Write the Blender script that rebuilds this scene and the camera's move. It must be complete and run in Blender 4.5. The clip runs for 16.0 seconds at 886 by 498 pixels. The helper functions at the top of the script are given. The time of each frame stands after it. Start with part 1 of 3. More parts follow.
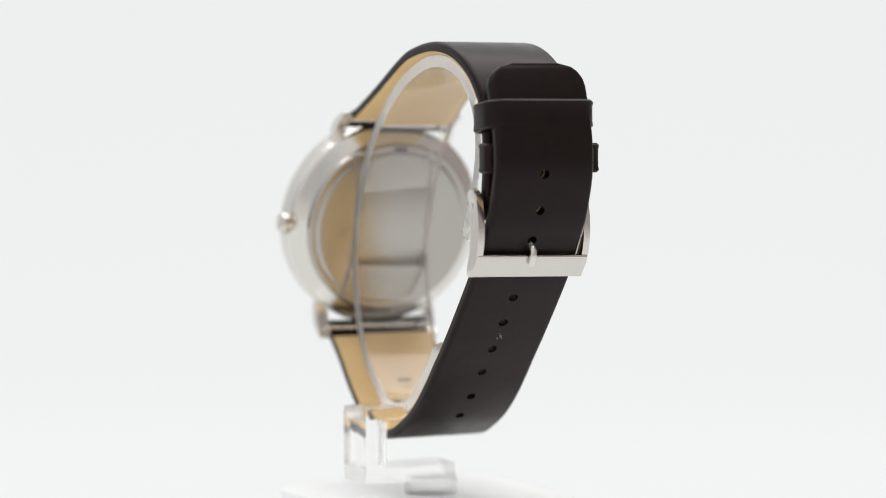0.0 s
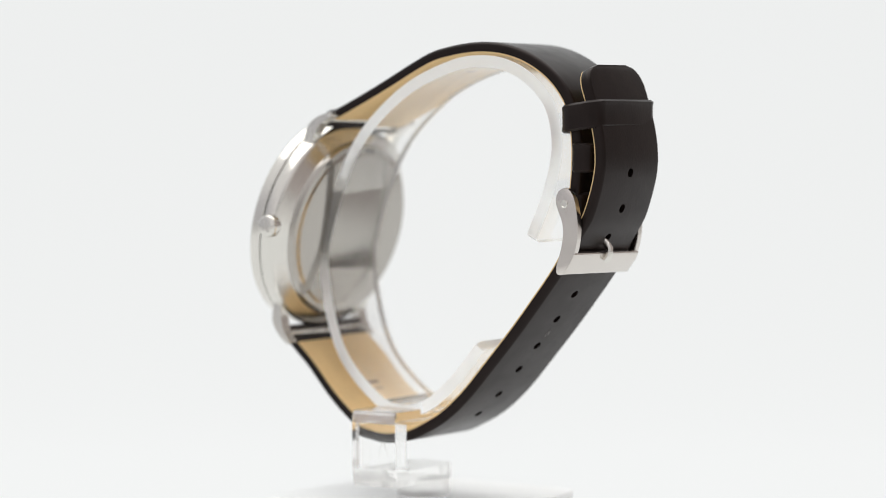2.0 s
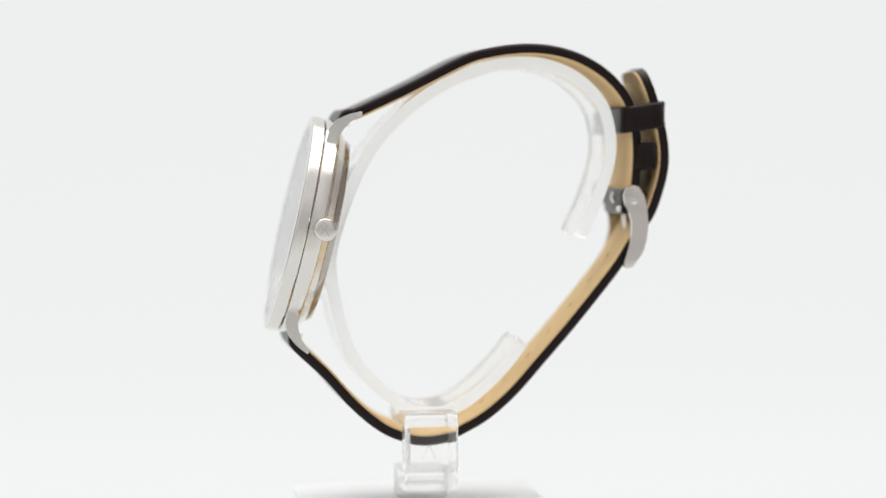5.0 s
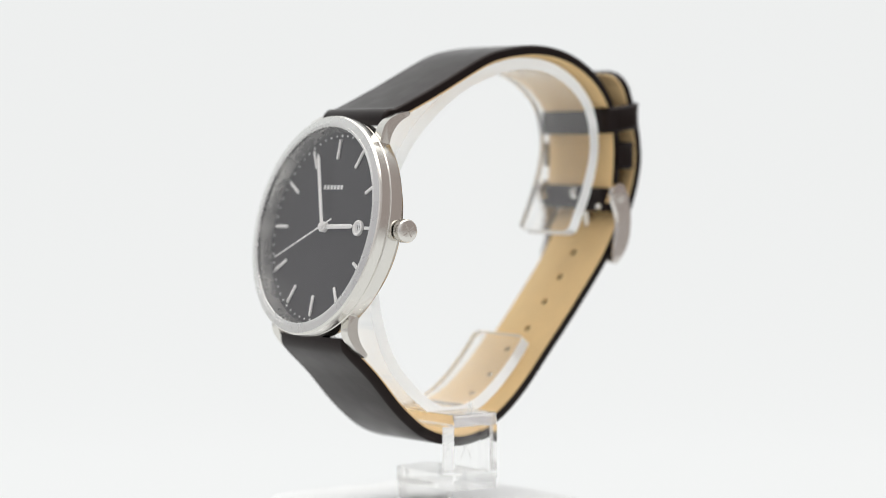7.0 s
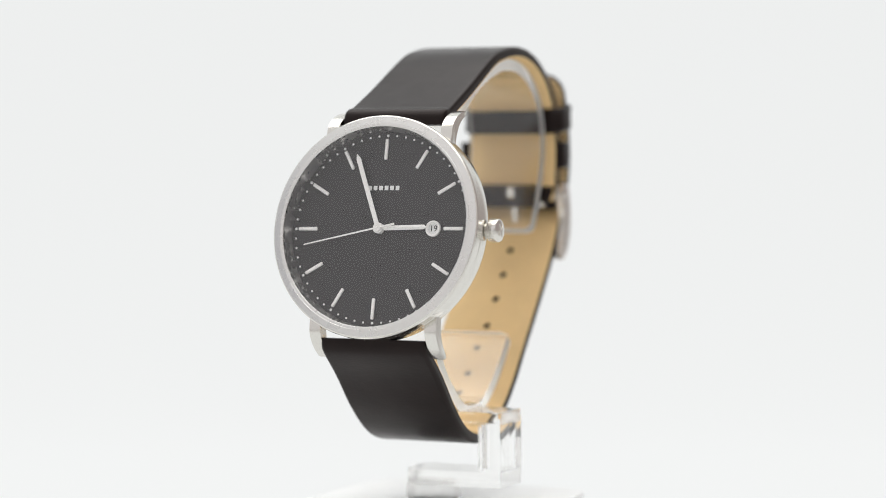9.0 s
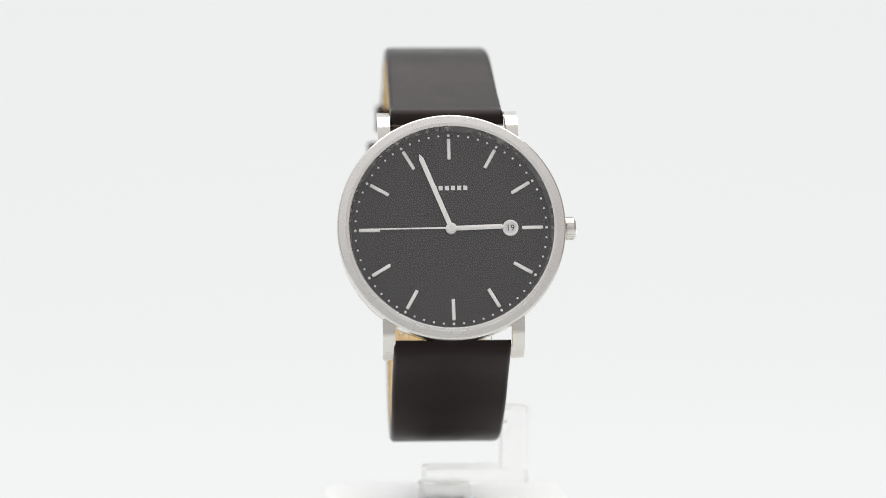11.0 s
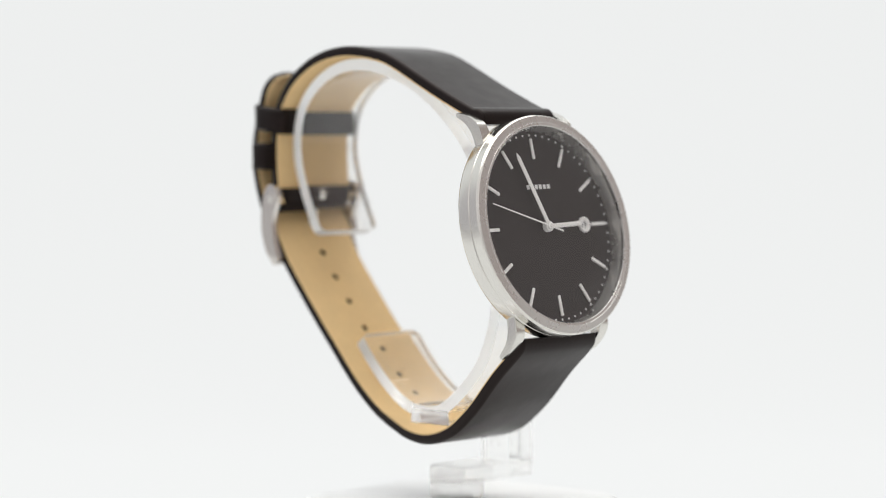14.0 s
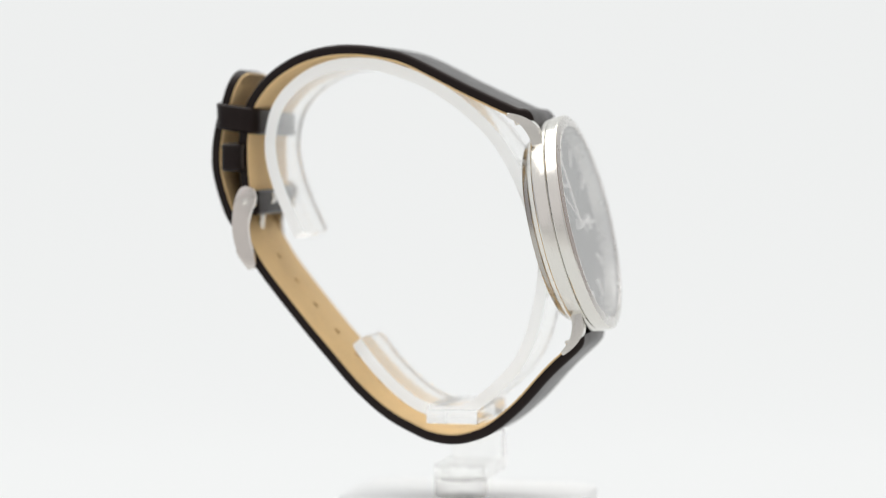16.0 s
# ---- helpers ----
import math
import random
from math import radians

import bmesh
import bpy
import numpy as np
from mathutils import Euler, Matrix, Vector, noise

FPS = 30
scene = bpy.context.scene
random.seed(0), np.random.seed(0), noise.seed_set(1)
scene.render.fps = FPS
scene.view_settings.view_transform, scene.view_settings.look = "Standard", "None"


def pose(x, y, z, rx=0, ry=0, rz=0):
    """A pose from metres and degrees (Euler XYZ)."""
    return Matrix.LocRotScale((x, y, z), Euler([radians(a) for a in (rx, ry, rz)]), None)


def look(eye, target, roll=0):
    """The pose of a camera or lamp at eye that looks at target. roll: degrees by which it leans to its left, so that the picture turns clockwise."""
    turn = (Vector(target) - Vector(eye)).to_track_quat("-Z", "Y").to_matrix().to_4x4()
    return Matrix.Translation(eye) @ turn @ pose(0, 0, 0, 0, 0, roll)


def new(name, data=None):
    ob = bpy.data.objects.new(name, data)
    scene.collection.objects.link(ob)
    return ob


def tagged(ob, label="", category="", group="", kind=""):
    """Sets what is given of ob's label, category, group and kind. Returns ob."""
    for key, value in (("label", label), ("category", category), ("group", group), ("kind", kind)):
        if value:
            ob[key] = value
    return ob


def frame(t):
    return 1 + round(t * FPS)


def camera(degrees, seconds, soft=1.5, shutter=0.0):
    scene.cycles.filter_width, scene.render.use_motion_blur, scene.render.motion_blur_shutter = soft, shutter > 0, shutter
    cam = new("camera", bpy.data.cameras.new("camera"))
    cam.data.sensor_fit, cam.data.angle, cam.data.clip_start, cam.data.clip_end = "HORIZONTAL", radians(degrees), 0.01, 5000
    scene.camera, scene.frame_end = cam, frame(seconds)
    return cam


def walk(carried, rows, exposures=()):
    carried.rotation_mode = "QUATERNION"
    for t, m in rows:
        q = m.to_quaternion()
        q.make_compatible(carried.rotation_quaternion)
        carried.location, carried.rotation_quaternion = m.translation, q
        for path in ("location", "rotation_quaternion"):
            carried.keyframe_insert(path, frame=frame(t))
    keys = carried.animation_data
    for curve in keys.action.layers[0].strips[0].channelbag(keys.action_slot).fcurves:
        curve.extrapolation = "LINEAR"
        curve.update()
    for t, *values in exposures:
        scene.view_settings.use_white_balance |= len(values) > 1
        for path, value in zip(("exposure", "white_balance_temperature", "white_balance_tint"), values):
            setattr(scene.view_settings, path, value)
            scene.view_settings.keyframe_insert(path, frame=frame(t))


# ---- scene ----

# All lengths below are in millimetres, turned into metres by B(). The turntable's axis is x = y = 0.
PLINTH_H = 0.060            # height of the plinth's top over the sweep
TOP = -68.0                 # plinth top, in millimetres below the lens
EYE_Z = PLINTH_H - TOP * 0.001
DIST = 0.4815

# ---- camera ----
cam = camera(19.57, 16.0, soft=0.8)
cam.data.dof.use_dof = True
cam.data.dof.focus_distance = 0.456
cam.data.dof.aperture_fstop = 9.0
VIEW = look((0, -DIST, EYE_Z), (0.0011 * DIST, 0, EYE_Z - 0.0447 * DIST), -0.18)
walk(cam, [(0.0, VIEW), (16.0, VIEW)])


def turn(t):
    """Degrees by which the turntable has turned at t seconds."""
    return 206.5 + math.degrees(0.250107 * t + 0.000111 * ((t - 8) ** 2 - 64))


# ---- light ----
world = bpy.data.worlds.new("studio")
world.use_nodes = True
scene.world = world


def white_studio(tree):
    """A white room, brighter towards the backdrop than behind the camera, and dimmer on its two sides, one warm and one cool."""
    nodes, links = tree.nodes, tree.links
    co, cut, ease, mix = (nodes.new("ShaderNode" + k) for k in ("TexCoord", "SeparateXYZ", "MapRange", "Mix"))
    ease.interpolation_type = "SMOOTHSTEP"
    ease.inputs[1].default_value, ease.inputs[2].default_value = -0.9, 0.9
    mix.data_type = "RGBA"
    mix.inputs[6].default_value = (0.775, 0.75, 0.755, 1)
    mix.inputs[7].default_value = (0.83, 0.86, 0.86, 1)
    links.new(co.outputs["Generated"], cut.inputs[0])
    links.new(cut.outputs["Y"], ease.inputs[0])
    links.new(ease.outputs[0], mix.inputs[0])
    side, dim = nodes.new("ShaderNodeMapRange"), nodes.new("ShaderNodeMix")
    side.interpolation_type = "SMOOTHSTEP"
    side.inputs[1].default_value, side.inputs[2].default_value = 0.30, 0.80
    dim.data_type = "RGBA"
    dim.inputs[7].default_value = (0.38, 0.335, 0.32, 1)
    links.new(cut.outputs["X"], side.inputs[0])
    links.new(side.outputs[0], dim.inputs[0])
    links.new(mix.outputs[2], dim.inputs[6])
    far_side, cool = nodes.new("ShaderNodeMapRange"), nodes.new("ShaderNodeMix")
    far_side.interpolation_type = "SMOOTHSTEP"
    far_side.inputs[1].default_value, far_side.inputs[2].default_value = -0.75, -0.97
    cool.data_type = "RGBA"
    cool.inputs[7].default_value = (0.52, 0.515, 0.54, 1)
    links.new(cut.outputs["X"], far_side.inputs[0])
    links.new(far_side.outputs[0], cool.inputs[0])
    links.new(dim.outputs[2], cool.inputs[6])
    behind, dusk = nodes.new("ShaderNodeMapRange"), nodes.new("ShaderNodeMix")
    behind.interpolation_type = "SMOOTHSTEP"
    behind.inputs[1].default_value, behind.inputs[2].default_value = -0.80, -1.0
    dusk.data_type = "RGBA"
    dusk.inputs[7].default_value = (0.52, 0.515, 0.52, 1)
    links.new(cut.outputs["Y"], behind.inputs[0])
    links.new(behind.outputs[0], dusk.inputs[0])
    links.new(cool.outputs[2], dusk.inputs[6])
    links.new(dusk.outputs[2], nodes["Background"].inputs[0])
    nodes["Background"].inputs[1].default_value = 1.0


white_studio(world.node_tree)


def softbox(name, eye, target, sx, sy, watts, colour=(1, 1, 1)):
    data = bpy.data.lights.new(name, "AREA")
    data.shape, data.size, data.size_y, data.energy, data.color = "RECTANGLE", sx, sy, watts, colour
    ob = new(name, data)
    ob.matrix_world = look(eye, target)
    return ob


softbox("softbox_top", (0.0, 0.10, 0.85), (0, 0.02, 0.12), 1.0, 0.9, 5.2, (1.0, 0.98, 0.95))


# ---- materials ----
def material(name, colour, rough=0.5, metal=0.0, grain=0.0, scale=900.0, vary=0.0, **extra):
    """A principled material with fine relief (grain) and slow and fine variation of colour (vary)."""
    m = bpy.data.materials.new(name)
    m.use_nodes = True
    nodes, links = m.node_tree.nodes, m.node_tree.links
    b = nodes["Principled BSDF"]
    b.inputs["Base Color"].default_value = (*colour, 1)
    b.inputs["Roughness"].default_value = rough
    b.inputs["Metallic"].default_value = metal
    for key, value in extra.items():
        b.inputs[key.replace("_", " ")].default_value = value
    if grain or vary:
        co = nodes.new("ShaderNodeTexCoord")
        n1, n2 = nodes.new("ShaderNodeTexNoise"), nodes.new("ShaderNodeTexNoise")
        n1.inputs["Scale"].default_value, n2.inputs["Scale"].default_value = scale, scale / 14
        n1.inputs["Detail"].default_value = n2.inputs["Detail"].default_value = 4
        links.new(co.outputs["Object"], n1.inputs["Vector"])
        links.new(co.outputs["Object"], n2.inputs["Vector"])
        if vary:
            add = nodes.new("ShaderNodeMath")
            add.operation = "ADD"
            links.new(n1.outputs["Fac"], add.inputs[0])
            links.new(n2.outputs["Fac"], add.inputs[1])
            ramp = nodes.new("ShaderNodeMapRange")
            ramp.inputs[1].default_value, ramp.inputs[2].default_value = 0.6, 1.4
            ramp.inputs[3].default_value, ramp.inputs[4].default_value = 1 - vary, 1 + vary
            links.new(add.outputs[0], ramp.inputs[0])
            mul = nodes.new("ShaderNodeVectorMath")
            mul.operation = "SCALE"
            mul.inputs[0].default_value = colour
            links.new(ramp.outputs[0], mul.inputs["Scale"])
            links.new(mul.outputs[0], b.inputs["Base Color"])
            rr = nodes.new("ShaderNodeMapRange")
            rr.inputs[3].default_value, rr.inputs[4].default_value = max(rough - 0.08, 0.02), min(rough + 0.08, 1)
            links.new(n2.outputs["Fac"], rr.inputs[0])
            links.new(rr.outputs[0], b.inputs["Roughness"])
        if grain:
            bump = nodes.new("ShaderNodeBump")
            bump.inputs["Strength"].default_value = grain
            bump.inputs["Distance"].default_value = 0.0002
            links.new(n1.outputs["Fac"], bump.inputs["Height"])
            links.new(bump.outputs[0], b.inputs["Normal"])
    return m


def clear(name, ior, tint, rough=0.0, haze=0.0):
    """Clear glass or plastic; haze is the share of light that goes straight through without bending."""
    m = bpy.data.materials.new(name)
    m.use_nodes = True
    b = m.node_tree.nodes["Principled BSDF"]
    b.inputs["Base Color"].default_value = (*tint, 1)
    b.inputs["Roughness"].default_value = rough
    b.inputs["Transmission Weight"].default_value = 1
    b.inputs["IOR"].default_value = ior
    if haze:
        nodes, links = m.node_tree.nodes, m.node_tree.links
        mix, straight = nodes.new("ShaderNodeMixShader"), nodes.new("ShaderNodeBsdfTransparent")
        straight.inputs[0].default_value = (*tint, 1)
        mix.inputs[0].default_value = haze
        links.new(b.outputs[0], mix.inputs[1])
        links.new(straight.outputs[0], mix.inputs[2])
        links.new(mix.outputs[0], nodes["Material Output"].inputs[0])
    return m


def thin_pane(name, head_on):
    """The face of a thin flat pane: straight through, but for the gloss of its two sides, 2R / (1 + R), with R from head_on up to 1 at a grazing look."""
    m = bpy.data.materials.new(name)
    m.use_nodes = True
    nodes, links = m.node_tree.nodes, m.node_tree.links
    nodes.remove(nodes["Principled BSDF"])
    mix, straight, gloss, edge = (nodes.new("ShaderNode" + k) for k in ("MixShader", "BsdfTransparent", "BsdfGlossy", "LayerWeight"))
    gloss.inputs["Roughness"].default_value = 0.04
    edge.inputs["Blend"].default_value = 0.5

    def sums(how, one, two):
        node = nodes.new("ShaderNodeMath")
        node.operation = how
        for k, v in enumerate((one, two)):
            if isinstance(v, float):
                node.inputs[k].default_value = v
            else:
                links.new(v, node.inputs[k])
        return node.outputs[0]
    r = sums("ADD", sums("MULTIPLY", sums("POWER", edge.outputs["Facing"], 4.2), 1.0 - head_on), head_on)
    links.new(sums("DIVIDE", sums("MULTIPLY", r, 2.0), sums("ADD", r, 1.0)), mix.inputs[0])
    links.new(straight.outputs[0], mix.inputs[1])
    links.new(gloss.outputs[0], mix.inputs[2])
    links.new(mix.outputs[0], nodes["Material Output"].inputs[0])
    return m


def see_through(name):
    """The inner faces of the pane, whose gloss its front already carries."""
    m = bpy.data.materials.new(name)
    m.use_nodes = True
    nodes, links = m.node_tree.nodes, m.node_tree.links
    nodes.remove(nodes["Principled BSDF"])
    links.new(nodes.new("ShaderNodeBsdfTransparent").outputs[0], nodes["Material Output"].inputs[0])
    return m


def sawn_edge(name, ior, tint, share):
    """The matt sawn edge of clear acrylic: rough glass, with a share of white scatter in it."""
    m = clear(name, ior, tint, rough=0.35)
    nodes, links = m.node_tree.nodes, m.node_tree.links
    white, inner = nodes.new("ShaderNodeBsdfDiffuse"), nodes.new("ShaderNodeBsdfTranslucent")
    both, mix = nodes.new("ShaderNodeMixShader"), nodes.new("ShaderNodeMixShader")
    white.inputs[0].default_value = inner.inputs[0].default_value = (0.98, 0.975, 0.96, 1)
    both.inputs[0].default_value, mix.inputs[0].default_value = 0.6, share
    links.new(white.outputs[0], both.inputs[1])
    links.new(inner.outputs[0], both.inputs[2])
    links.new(nodes["Principled BSDF"].outputs[0], mix.inputs[1])
    links.new(both.outputs[0], mix.inputs[2])
    links.new(mix.outputs[0], nodes["Material Output"].inputs[0])
    return m


def leather(name, colour):
    """Smooth calf leather: fine pebbled grain, slow waves from bending, and rubbed, glossier patches."""
    m = bpy.data.materials.new(name)
    m.use_nodes = True
    nodes, links = m.node_tree.nodes, m.node_tree.links
    b = nodes["Principled BSDF"]
    co = nodes.new("ShaderNodeTexCoord")

    def noise(scale, detail=4.0):
        n = nodes.new("ShaderNodeTexNoise")
        n.inputs["Scale"].default_value, n.inputs["Detail"].default_value = scale, detail
        links.new(co.outputs["Object"], n.inputs["Vector"])
        return n.outputs["Fac"]

    def span(source, lo, hi):
        r = nodes.new("ShaderNodeMapRange")
        r.inputs[1].default_value, r.inputs[2].default_value = 0.32, 0.68
        r.inputs[3].default_value, r.inputs[4].default_value = lo, hi
        links.new(source, r.inputs[0])
        return r.outputs[0]

    waves, patches, fine = noise(95, 3), noise(240, 6), noise(2600, 3)
    pores = nodes.new("ShaderNodeTexVoronoi")
    pores.inputs["Scale"].default_value = 2100
    links.new(co.outputs["Object"], pores.inputs["Vector"])
    tint = nodes.new("ShaderNodeVectorMath")
    tint.operation = "SCALE"
    tint.inputs[0].default_value = colour
    links.new(span(patches, 0.82, 1.25), tint.inputs["Scale"])
    links.new(tint.outputs[0], b.inputs["Base Color"])
    links.new(span(patches, 0.35, 0.28), b.inputs["Roughness"])
    b.inputs["Specular IOR Level"].default_value = 0.225
    b.inputs["Specular Tint"].default_value = (1.0, 0.86, 0.845, 1)
    last = None
    for source, strength, depth in ((waves, 0.07, 0.0012), (pores.outputs["Distance"], 0.08, 0.00012), (fine, 0.06, 0.0002)):
        bump = nodes.new("ShaderNodeBump")
        bump.inputs["Strength"].default_value, bump.inputs["Distance"].default_value = strength, depth
        links.new(source, bump.inputs["Height"])
        if last:
            links.new(last.outputs[0], bump.inputs["Normal"])
        last = bump
    links.new(last.outputs[0], b.inputs["Normal"])
    return m


LEATHER = leather("black_leather", (0.0076, 0.0050, 0.0044))
LINING = material("tan_lining", (0.785, 0.560, 0.278), 0.75, grain=0.5, scale=3000, vary=0.07)
STEEL = material("polished_steel", (0.75, 0.73, 0.685), 0.19, 1.0, vary=0.02, scale=500)
SATIN = material("brushed_steel", (0.80, 0.79, 0.765), 0.28, 1.0, grain=0.05, scale=4000, vary=0.03)
BUCKLE = material("buckle_steel", (0.70, 0.66, 0.62), 0.2, 1.0, grain=0.02, scale=4000, vary=0.04)
# Darker than STEEL: the case back's dim reflection is put into the colour.
BACK = material("dimmed_case_back", (0.47, 0.445, 0.41), 0.2, 1.0, vary=0.02, scale=500)
DIAL = material("charcoal_dial", (0.0140, 0.0120, 0.0130), 0.42)
SILVER = material("silver_marker", (0.99, 0.975, 0.95), 0.32, 0.05)
WHITE = material("white_print", (0.86, 0.86, 0.85), 0.6)
INK = material("black_print", (0.02, 0.02, 0.02), 0.6)
LINING_MARK = material("brown_lining_mark", (0.30, 0.17, 0.08), 0.8)
DARK = material("recess_shade", (0.02, 0.018, 0.016), 0.7)
ACRYLIC = clear("clear_acrylic", 1.47, (1.0, 0.998, 0.99), haze=0.06)
FROST = sawn_edge("sawn_acrylic", 1.47, (1.0, 0.998, 0.99), 0.2)
WORN = clear("worn_acrylic", 1.42, (1.0, 0.998, 0.99), rough=0.12, haze=0.45)
CLOUDY = clear("cloudy_acrylic", 1.3, (1.0, 0.998, 0.99), rough=0.6, haze=0.5)
CRYSTAL = thin_pane("mineral_crystal", 0.05)
CRYSTAL_BACK = see_through("mineral_crystal_back")
GLOSSWHITE = material("white_gloss_acrylic", (0.97, 0.985, 0.985), 0.3, vary=0.01, scale=60, Specular_IOR_Level=0.3)


def sweep_material():
    """White backdrop sheet; its even brightness is put in as an added glow."""
    m = material("glowing_backdrop", (0.05, 0.051, 0.051), 0.8)
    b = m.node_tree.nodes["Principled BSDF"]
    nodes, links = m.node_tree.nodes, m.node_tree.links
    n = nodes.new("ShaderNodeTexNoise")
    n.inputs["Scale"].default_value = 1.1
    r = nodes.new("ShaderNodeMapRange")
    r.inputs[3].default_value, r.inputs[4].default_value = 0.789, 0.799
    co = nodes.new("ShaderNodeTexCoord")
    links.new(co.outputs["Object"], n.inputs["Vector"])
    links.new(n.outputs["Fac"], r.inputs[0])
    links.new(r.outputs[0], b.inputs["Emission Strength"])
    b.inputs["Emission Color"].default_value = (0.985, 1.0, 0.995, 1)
    return m


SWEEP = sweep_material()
TABLE = material("white_laminate", (0.72, 0.72, 0.71), 0.4, vary=0.03, scale=30)


# ---- mesh helpers ----
def B(x, y, z):
    """Millimetres on the turntable (z from the lens's height) to the moving things' own space."""
    return Vector((x, y, z - TOP)) * 0.001


def mesh_of(name, bm, mat, smooth=True, crisp=38):
    me = bpy.data.meshes.new(name)
    bmesh.ops.recalc_face_normals(bm, faces=bm.faces)
    bm.to_mesh(me)
    bm.free()
    me.materials.append(mat)
    if smooth:
        me.polygons.foreach_set("use_smooth", [True] * len(me.polygons))
        me.set_sharp_from_angle(angle=radians(crisp))
    return me


def part(name, bm, mat, parent, label="", smooth=True, crisp=38):
    ob = new(name, mesh_of(name, bm, mat, smooth, crisp))
    ob.parent = parent
    return tagged(ob, label)


def box(lo, hi, bevel=0.0, seg=2, frame_of=B):
    bm = bmesh.new()
    bmesh.ops.create_cube(bm, size=1)
    for v in bm.verts:
        v.co = frame_of(*(lo[i] + (hi[i] - lo[i]) * (v.co[i] + 0.5) for i in range(3)))
    if bevel:
        bmesh.ops.bevel(bm, geom=bm.edges[:], offset=bevel * 0.001, segments=seg, profile=0.6, affect="EDGES")
    return bm


def lathe(profile, place, seg=128):
    """Turns (radius, height) pairs about the axis of place(x, y, z)."""
    bm = bmesh.new()
    rings = []
    for r, h in profile:
        if r < 1e-6:
            rings.append([bm.verts.new(place(0, 0, h))])
        else:
            rings.append([bm.verts.new(place(r * math.cos(a), r * math.sin(a), h))
                          for a in (2 * math.pi * k / seg for k in range(seg))])
    for a, b in zip(rings, rings[1:]):
        for k in range(seg):
            quad = [a[k % len(a)], a[(k + 1) % len(a)], b[(k + 1) % len(b)], b[k % len(b)]]
            quad = list(dict.fromkeys(quad))
            if len(quad) > 2:
                bm.faces.new(quad)
    return bm


def prism(outline, lo, hi, place, bevel=0.0, seg=2):
    """An outline of (a, b) pairs pushed from lo to hi; place(c, a, b) gives the point."""
    bm = bmesh.new()
    one = [bm.verts.new(place(lo, a, b)) for a, b in outline]
    two = [bm.verts.new(place(hi, a, b)) for a, b in outline]
    bm.faces.new(one[::-1])
    bm.faces.new(two)
    for k in range(len(one)):
        j = (k + 1) % len(one)
        bm.faces.new((one[k], one[j], two[j], two[k]))
    if bevel:
        bmesh.ops.bevel(bm, geom=bm.edges[:], offset=bevel * 0.001, segments=seg, profile=0.6, affect="EDGES")
    return bm


def spline(points, step=0.6):
    """A smooth line through control points, at even steps of about step."""
    p = [Vector(q) for q in points]
    p = [2 * p[0] - p[1], *p, 2 * p[-1] - p[-2]]
    fine = []
    for a, b, c, d in zip(p, p[1:], p[2:], p[3:]):
        for k in range(24):
            t = k / 24
            fine.append(0.5 * (2 * b + (c - a) * t + (2 * a - 5 * b + 4 * c - d) * t * t + (3 * b - a - 3 * c + d) * t ** 3))
    fine.append(p[-2])
    for _ in range(30):
        fine = [fine[0], *((u + 2 * v + w) / 4 for u, v, w in zip(fine, fine[1:], fine[2:])), fine[-1]]
    far = [0.0]
    for u, v in zip(fine, fine[1:]):
        far.append(far[-1] + (v - u).length)
    n = max(2, round(far[-1] / step))
    out, j = [], 0
    for k in range(n + 1):
        s = far[-1] * k / n
        while j < len(far) - 2 and far[j + 1] < s:
            j += 1
        f = (s - far[j]) / max(far[j + 1] - far[j], 1e-9)
        out.append(fine[j].lerp(fine[j + 1], f))
    return out


def normals(line, side):
    """Unit vectors across a line of (y, z) points; side +1: to its left, -1: to its right."""
    out = []
    for k in range(len(line)):
        t = (line[min(k + 1, len(line) - 1)] - line[max(k - 1, 0)]).normalized()
        out.append(Vector((-t.y, t.x)) * side)
    return out


def band(line, side, width, shape, centre=0.0, skip=0):
    """Sweeps a cross-section along a line in the (y, z) plane. shape(w): (x, depth) pairs round the section of a band of half width w;
    width(f): half width at the fraction f of the length; depth goes inwards; skip: points left out at the start."""
    bm = bmesh.new()
    nn = normals(line, side)
    rings = []
    for k, (p, n) in enumerate(zip(line, nn)):
        f = k / (len(line) - 1)
        if k < skip:
            continue
        rings.append([bm.verts.new(B(centre + x, p.x + n.x * d, p.y + n.y * d)) for x, d in shape(width(f), f)])
    for a, b in zip(rings, rings[1:]):
        for k in range(len(a)):
            j = (k + 1) % len(a)
            bm.faces.new((a[k], a[j], b[j], b[k]))
    bm.faces.new(rings[0])
    bm.faces.new(rings[-1][::-1])
    return bm


def rod(points, radius, seg=10, taper=None):
    """A round rod with domed ends through points in millimetres."""
    pts = [Vector(p) for p in points]
    bm = bmesh.new()
    rings = []
    rows = [(pts[0], 0.0)]
    for k, p in enumerate(pts):
        rows.append((p, radius if taper is None else radius * taper[k]))
    rows.append((pts[-1], 0.0))
    for i, (p, r) in enumerate(rows):
        k = min(max(i - 1, 0), len(pts) - 1)
        t = (pts[min(k + 1, len(pts) - 1)] - pts[max(k - 1, 0)]).normalized()
        u = t.orthogonal().normalized() if abs(t.x) > 0.9 else Vector((1, 0, 0))
        v = t.cross(u).normalized()
        u = v.cross(t)
        q = p + t * (-radius * 0.25 if i == 0 else radius * 0.25 if i == len(rows) - 1 else 0)
        rings.append([bm.verts.new(B(*(q + (u * math.cos(a) + v * math.sin(a)) * max(r, 0.05 * radius))))
                      for a in (2 * math.pi * j / seg for j in range(seg))])
    for a, b in zip(rings, rings[1:]):
        for k in range(seg):
            bm.faces.new((a[k], a[(k + 1) % seg], b[(k + 1) % seg], b[k]))
    bm.faces.new(rings[0])
    bm.faces.new(rings[-1])
    return bm


